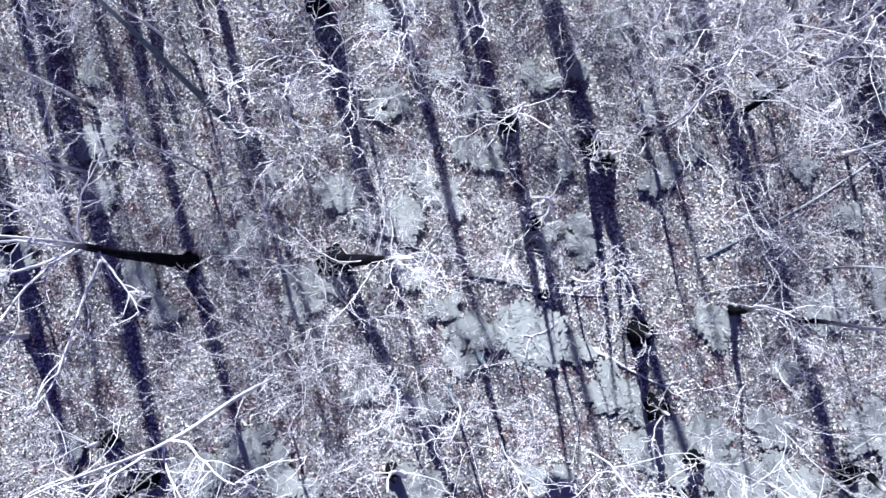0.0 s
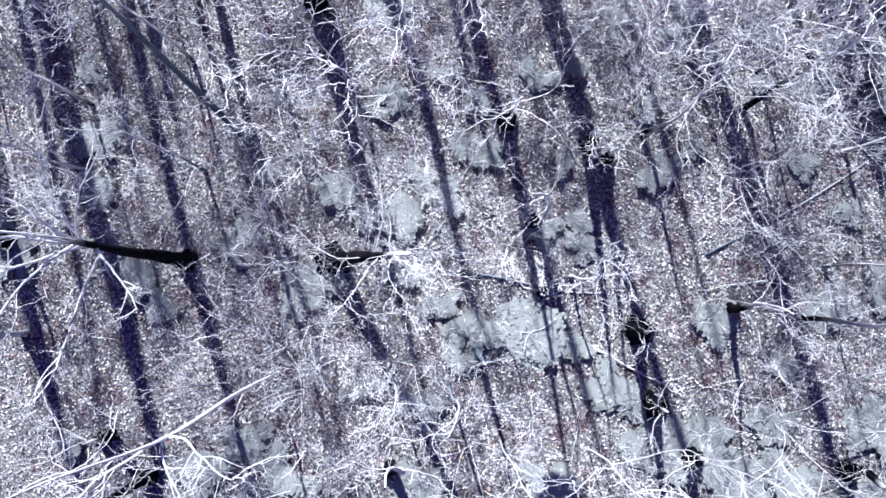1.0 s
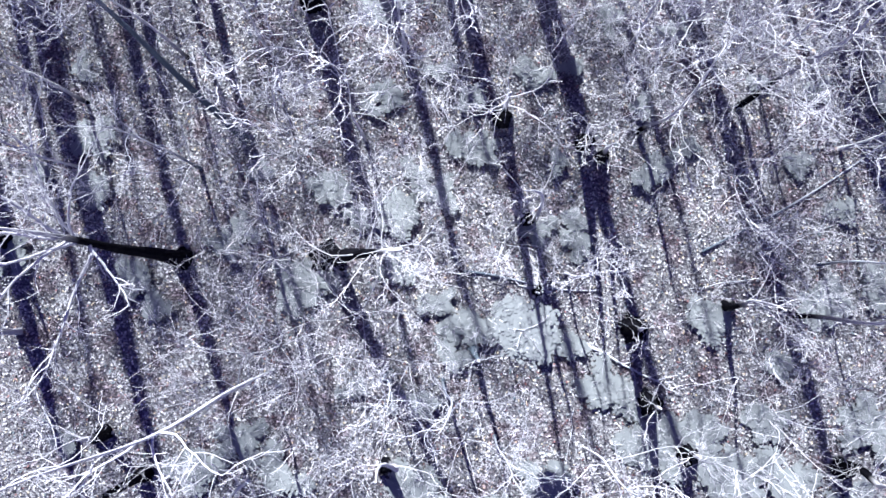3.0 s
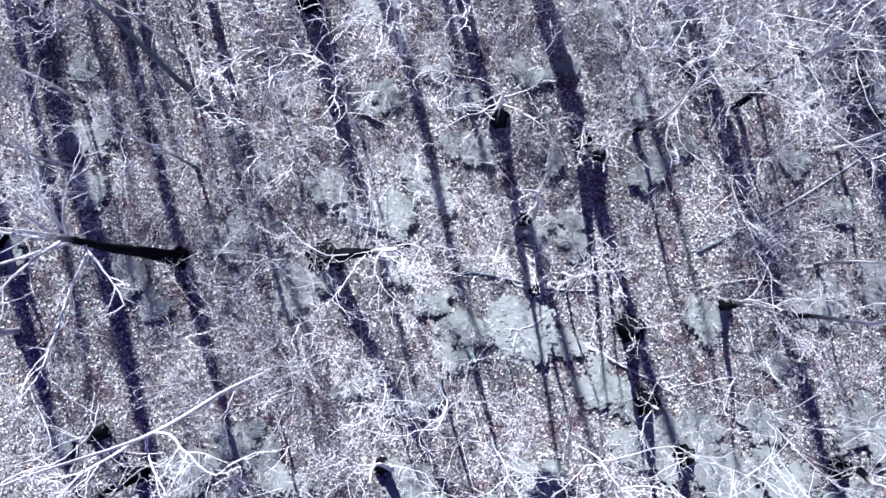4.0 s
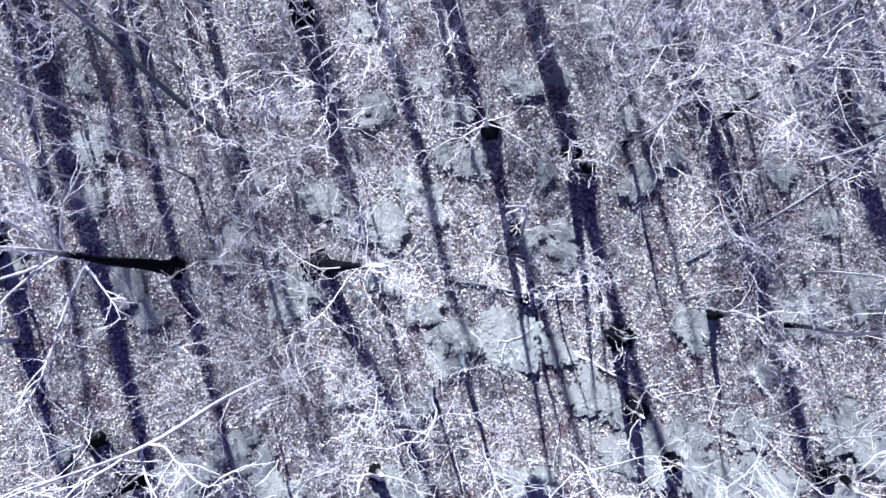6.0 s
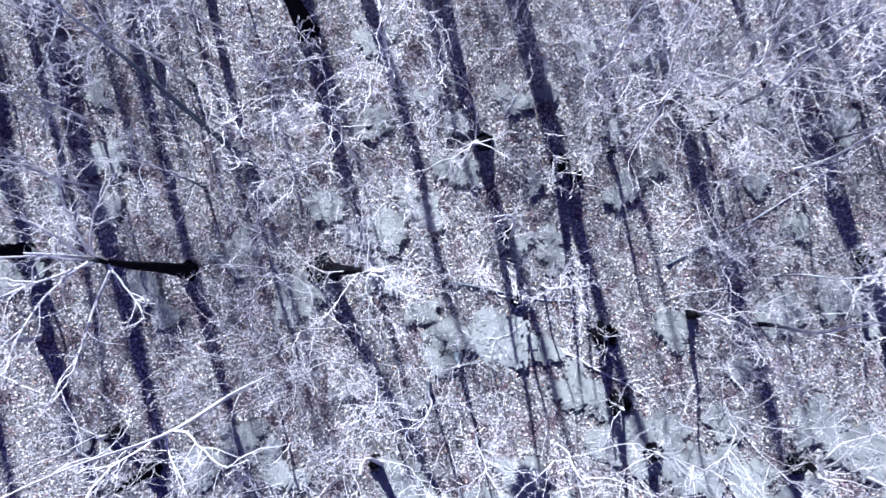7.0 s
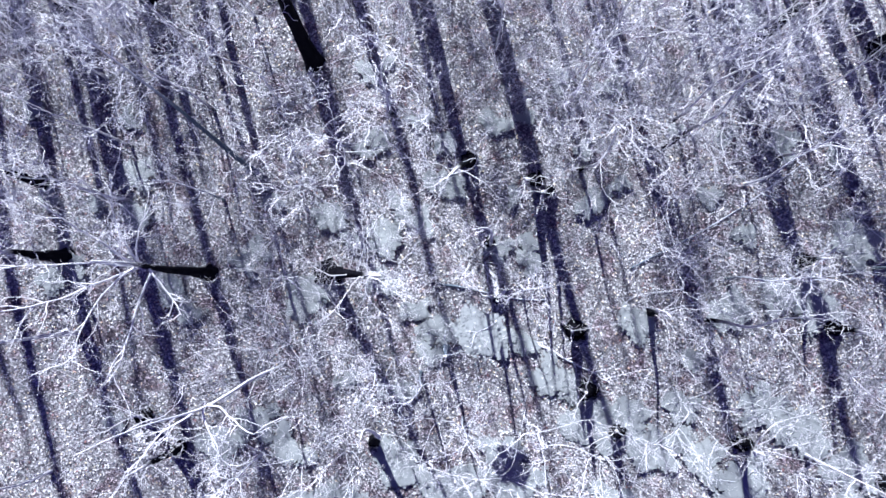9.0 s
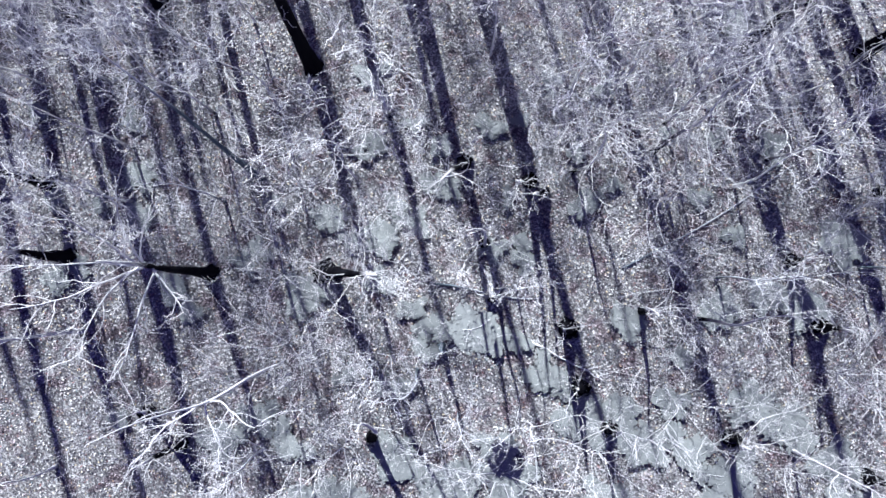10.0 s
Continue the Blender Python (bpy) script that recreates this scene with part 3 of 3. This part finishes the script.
# low young beeches scattered between the trees
for x, y, spread in (
    (-6.0, 3.7, 0.48),
    (-12.2, 7.3, 0.42),
    (-11.4, 5.0, 0.38),
    (-11.7, 3.2, 0.45),
    (-1.9, 9.2, 0.38),
    (-2.3, 6.0, 0.38),
    (0.1, 7.2, 0.38),
    (1.4, 4.6, 0.38),
    (6.0, 9.2, 0.48),
    (4.7, 7.4, 0.42),
    (6.9, 6.0, 0.45),
    (8.3, 8.7, 0.45),
    (10.9, 6.8, 0.53),
    (12.9, 6.5, 0.45),
):
    sapling(x, y, spread, 0.25, 3, branches=6, leafage=0.55)
for x, y, spread in (
    (12.2, 4.0, 0.45),
    (13.7, 2.5, 0.53),
    (8.5, 4.6, 0.38),
    (4.1, 4.2, 0.38),
    (-1.4, 0.5, 0.51),
    (4.6, 2.2, 0.48),
    (-7.0, 1.3, 0.42),
    (-2.6, -3.4, 0.48),
    (-0.7, -3.9, 0.51),
    (-0.3, -6.3, 0.42),
    (-13.2, 3.7, 0.38),
    (-12.2, -5.2, 0.42),
):
    sapling(x, y, spread, 0.25, 3, branches=6, leafage=0.55)
# further young beeches, some a little taller
for x, y, spread, height in (
    (-0.72, 3.67, 0.45, 0.16),
    (-3.43, 3.08, 0.53, 0.24),
    (-6.61, 1.80, 0.5, 0.16),
    (-16.20, 7.80, 0.43, 0.24),
    (4.56, -2.03, 0.53, 0.20),
    (-9.08, 13.26, 0.54, 0.20),
    (2.80, 15.51, 0.46, 0.24),
    (-18.30, 4.62, 0.53, 0.26),
    (-14.14, 1.20, 0.57, 0.22),
    (-15.02, 0.42, 0.56, 0.16),
    (0.20, 2.94, 0.6, 0.24),
):
    sapling(x, y, spread, height, 7, branches=7, leafage=0.7)
for x, y, spread, height in (
    (0.70, 4.62, 0.54, 0.18),
    (-1.73, 9.44, 0.56, 0.20),
    (-18.10, 15.47, 0.45, 0.24),
    (-20.82, 12.92, 0.54, 0.26),
    (0.58, -2.54, 0.49, 0.26),
    (18.52, 1.75, 0.43, 0.22),
    (17.70, 5.80, 0.49, 0.22),
    (20.33, -5.02, 0.56, 0.18),
    (-2.44, 2.14, 0.52, 0.24),
    (-16.83, 10.86, 0.45, 0.26),
    (-15.22, 4.05, 0.44, 0.26),
    (4.05, 13.97, 0.54, 0.28),
):
    sapling(x, y, spread, height, 8, branches=7, leafage=0.7)
sapling(-1.18, 2.43, 0.56, 0.22)
sapling(-4.68, 0.22, 0.60, 0.22, leafage=1.6)
sapling(-10.00, 0.23, 0.55, 0.22, leafage=2.2)
sapling(-9.27, -0.75, 0.45, 0.22, leafage=2.0)
sapling(1.12, 6.34, 0.40, 0.22)
sapling(3.36, 7.05, 0.46, 0.22)
sapling(1.50, 4.47, 0.44, 0.22)
sapling(7.53, 3.89, 0.46, 0.22)
sapling(9.02, -1.15, 0.66, 0.22)
sapling(12.90, -0.52, 0.75, 0.22)
sapling(-6.29, -5.12, 0.60, 0.22)
sapling(-11.48, 3.09, 0.63, 0.22)
sapling(-3.48, 3.29, 0.48, 0.22)
sapling(-1.59, 6.44, 0.40, 0.22)
sapling(2.12, -1.23, 0.72, 4.4, leafage=2.8)
sapling(0.09, -0.72, 0.42, 0.22)
sapling(7.18, 3.44, 0.34, 0.22)
sapling(4.85, 1.37, 0.45, 0.22)
sapling(5.43, -3.48, 0.75, 0.22)
sapling(14.75, -0.20, 0.62, 0.22)
sapling(12.60, -0.82, 0.50, 0.22)
sapling(14.24, -4.71, 0.80, 0.22)
sapling(0.56, -1.38, 0.48, 0.22)
sapling(7.58, -5.02, 0.60, 0.22)
sapling(3.38, 1.80, 0.48, 0.22)
sapling(11.17, -2.66, 0.45, 0.22)
sapling(4.03, -7.62, 0.90, 0.22)
sapling(-2.42, -8.46, 0.90, 0.22)
sapling(1.04, -8.10, 0.80, 0.22)
sapling(15.37, -5.37, 1.10, 0.22)
sapling(16.39, -0.38, 0.80, 0.22)
sapling(18.31, 1.99, 0.73, 0.22)
sapling(6.38, -3.96, 0.45, 0.22)
sapling(14.22, 11.91, 0.60, 0.22)
sapling(21.08, 8.96, 0.80, 0.22)
sapling(15.50, 6.35, 0.60, 0.22)
sapling(-11.85, 4.95, 0.60, 0.22)
sapling(11.32, -6.55, 0.80, 0.22)
sapling(13.11, -7.51, 0.90, 0.22)
sapling(21.23, -5.72, 0.80, 0.22)
sapling(1.88, -8.10, 0.80, 0.22)
sapling(-3.86, -8.23, 0.70, 0.22)
sapling(7.86, -8.23, 0.75, 0.22)
sapling(17.77, -8.59, 0.80, 0.22)
sapling(7.42, -5.31, 0.75, 0.22, leafage=1.4)
sapling(8.50, -5.58, 0.85, 0.22, leafage=1.4)
sapling(9.56, -6.19, 0.8, 0.22, leafage=1.4)
sapling(10.63, -4.43, 0.6, 0.22, leafage=1.4)
sapling(-5.04, -6.19, 0.7, 0.22, leafage=1.4)
sapling(-7.75, -6.02, 0.7, 0.22, leafage=1.4)
sapling(-3.89, 0.29, 0.5, 0.22, leafage=1.4)
sapling(-1.30, 2.06, 0.55, 0.22, leafage=1.4)
sapling(3.17, -1.87, 0.6, 0.22, leafage=2.0)
sapling(2.15, -1.50, 0.5, 0.22, leafage=2.0)
sapling(-4.39, -0.30, 0.55, 0.22, leafage=2.0)
sapling(8.72, -4.86, 0.6, 0.22, leafage=2.0)
sapling(-0.62, -7.04, 0.85, 0.22, leafage=1.8)
sapling(1.69, -7.60, 0.9, 0.22, leafage=1.8)
sapling(3.65, -6.48, 0.7, 0.22, leafage=1.8)
sapling(6.33, -5.23, 0.6, 0.22, leafage=1.8)
sapling(15.88, -0.15, 0.7, 0.22, leafage=1.8)
sapling(18.15, 2.23, 0.6, 0.22, leafage=1.8)
sapling(17.38, -6.93, 0.9, 0.22, leafage=1.8)
sapling(1.46, -1.48, 0.5, 0.22, leafage=1.8)

fallen_log(0.9, 0.28, 5.4, -0.22, 0.055, 1)
fallen_log(9.0, 0.95, 16.4, 5.4, 0.050, 2)


def pale_fallen_limb(x0, y0, x1, y1, r, seed, label):
    """A crooked bleached limb that lies on the litter, with a few side branches."""
    random.seed(9500 + seed)
    root = new("fallen_limb")
    root.location = (x0, y0, 0)
    tagged(root, label, "branch", "fallen limbs")
    run = Vector((x1 - x0, y1 - y0, 0))
    side = Vector((-run.y, run.x, 0)).normalized()
    pts, bend = [], 0.0
    for i in range(15):
        f = i / 14
        bend += random.gauss(0, 0.035) * run.length * 0.4
        q = run * f + side * bend
        q.z = lie(x0 + q.x, y0 + q.y) + r * (1 - 0.7 * f) + 0.05
        pts.append(q)
    wood = Wood()
    wood.tube(pts, taper(r, r * 0.25, 15), 7)
    wood.part("stem", M_PALE, root)
    for _ in range(6):
        p, d = along(pts, random.uniform(0.2, 0.95))
        way = sideways(d, 0.5)
        way.z = abs(way.z) * 0.25
        path = grow(p, way, run.length * random.uniform(0.12, 0.28), 5, 0.2, 0.0)
        wood = Wood()
        wood.tube(path, taper(r * 0.4, r * 0.15, len(path)), 4)
        wood.part("side_branch", M_PALE, root)


pale_fallen_limb(4.94, -2.01, 7.98, -3.91, 0.055, 1, "bleached white fallen limb lying on the leaf litter")
pale_fallen_limb(0.12, -1.47, 0.96, -1.94, 0.050, 2, "short bleached broken branch lying on the leaf litter")


def rotten_stump(x, y, r, height, seed):
    """A dark broken stump with a ragged rim and spreading roots."""
    random.seed(9700 + seed)
    root = new("tree_stump")
    root.location = (x, y, lie(x, y) - 0.05)
    tagged(root, "dark rotten broken stump with spreading roots", "stump", "rotten stumps")
    body = Wood()
    lean = Vector((random.uniform(-0.1, 0.1), random.uniform(-0.1, 0.1), 0))
    body.tube([Vector((0, 0, 0)), Vector((0, 0, height * 0.3)) + lean * 0.3, Vector((0, 0, height * 0.8)) + lean, Vector((0, 0, height)) + lean * 1.2],
              [r * 1.25, r, r * 0.9, r * 0.7], 12)
    body.part("stump_body", M_DARK, root)
    for k in range(8):
        a = k * 0.785 + random.uniform(-0.3, 0.3)
        out = Vector((math.cos(a), math.sin(a), 0))
        spike = Wood()
        spike.tube([out * r * 0.7 + lean + Vector((0, 0, height * 0.8)), out * r * 0.75 + lean * 1.2 + Vector((0, 0, height * random.uniform(1.05, 1.5)))], [r * 0.28, r * 0.05], 5)
        spike.part("splinter", M_DARK, root)
        arm = Wood()
        path = grow(out * r * 0.6 + Vector((0, 0, height * 0.25)), out + Vector((0, 0, -0.22)), r * random.uniform(2.2, 4.0), 5, 0.16, 0.0)
        arm.tube(path, taper(r * 0.30, r * 0.08, len(path)), 6)
        arm.part("root", M_DARK, root)


rotten_stump(3.45, -0.22, 0.22, 0.45, 1)
rotten_stump(3.07, 2.10, 0.26, 0.55, 2)


def fallen_branches(count):
    """Broken branches that lie on the litter, each with a few side twigs."""
    random.seed(88)
    for k in range(count):
        x, y, a = random.uniform(-15, 18), random.uniform(-7.5, 11), random.uniform(0, 6.28)
        length, r = random.uniform(1.0, 2.6), random.uniform(0.010, 0.020)
        root = new("fallen_branch")
        root.location = (x, y, 0)
        tagged(root, "thin broken pale branch lying on leaf litter", "branch", "fallen branches")
        pts = []
        for i in range(8):
            f = i / 7
            q = Vector((math.cos(a), math.sin(a), 0)) * length * f + Vector((-math.sin(a), math.cos(a), 0)) * random.uniform(-0.05, 0.05)
            q.z = lie(x + q.x, y + q.y) + 0.07
            pts.append(q)
        wood = Wood()
        wood.tube(pts, taper(r, r * 0.4, 8), 5)
        wood.part("stem", M_PALE if k % 3 else M_GREY, root)
        for _ in range(4):
            p, d = along(pts, random.uniform(0.3, 0.95))
            side = sideways(d, 0.5)
            side.z = abs(side.z) * 0.3
            path = grow(p, side, length * random.uniform(0.12, 0.3), 4, 0.18, 0.0)
            wood = Wood()
            wood.tube(path, taper(r * 0.5, r * 0.25, len(path)), 3)
            wood.part("side_twig", M_PALE if k % 3 else M_GREY, root)


fallen_branches(24)
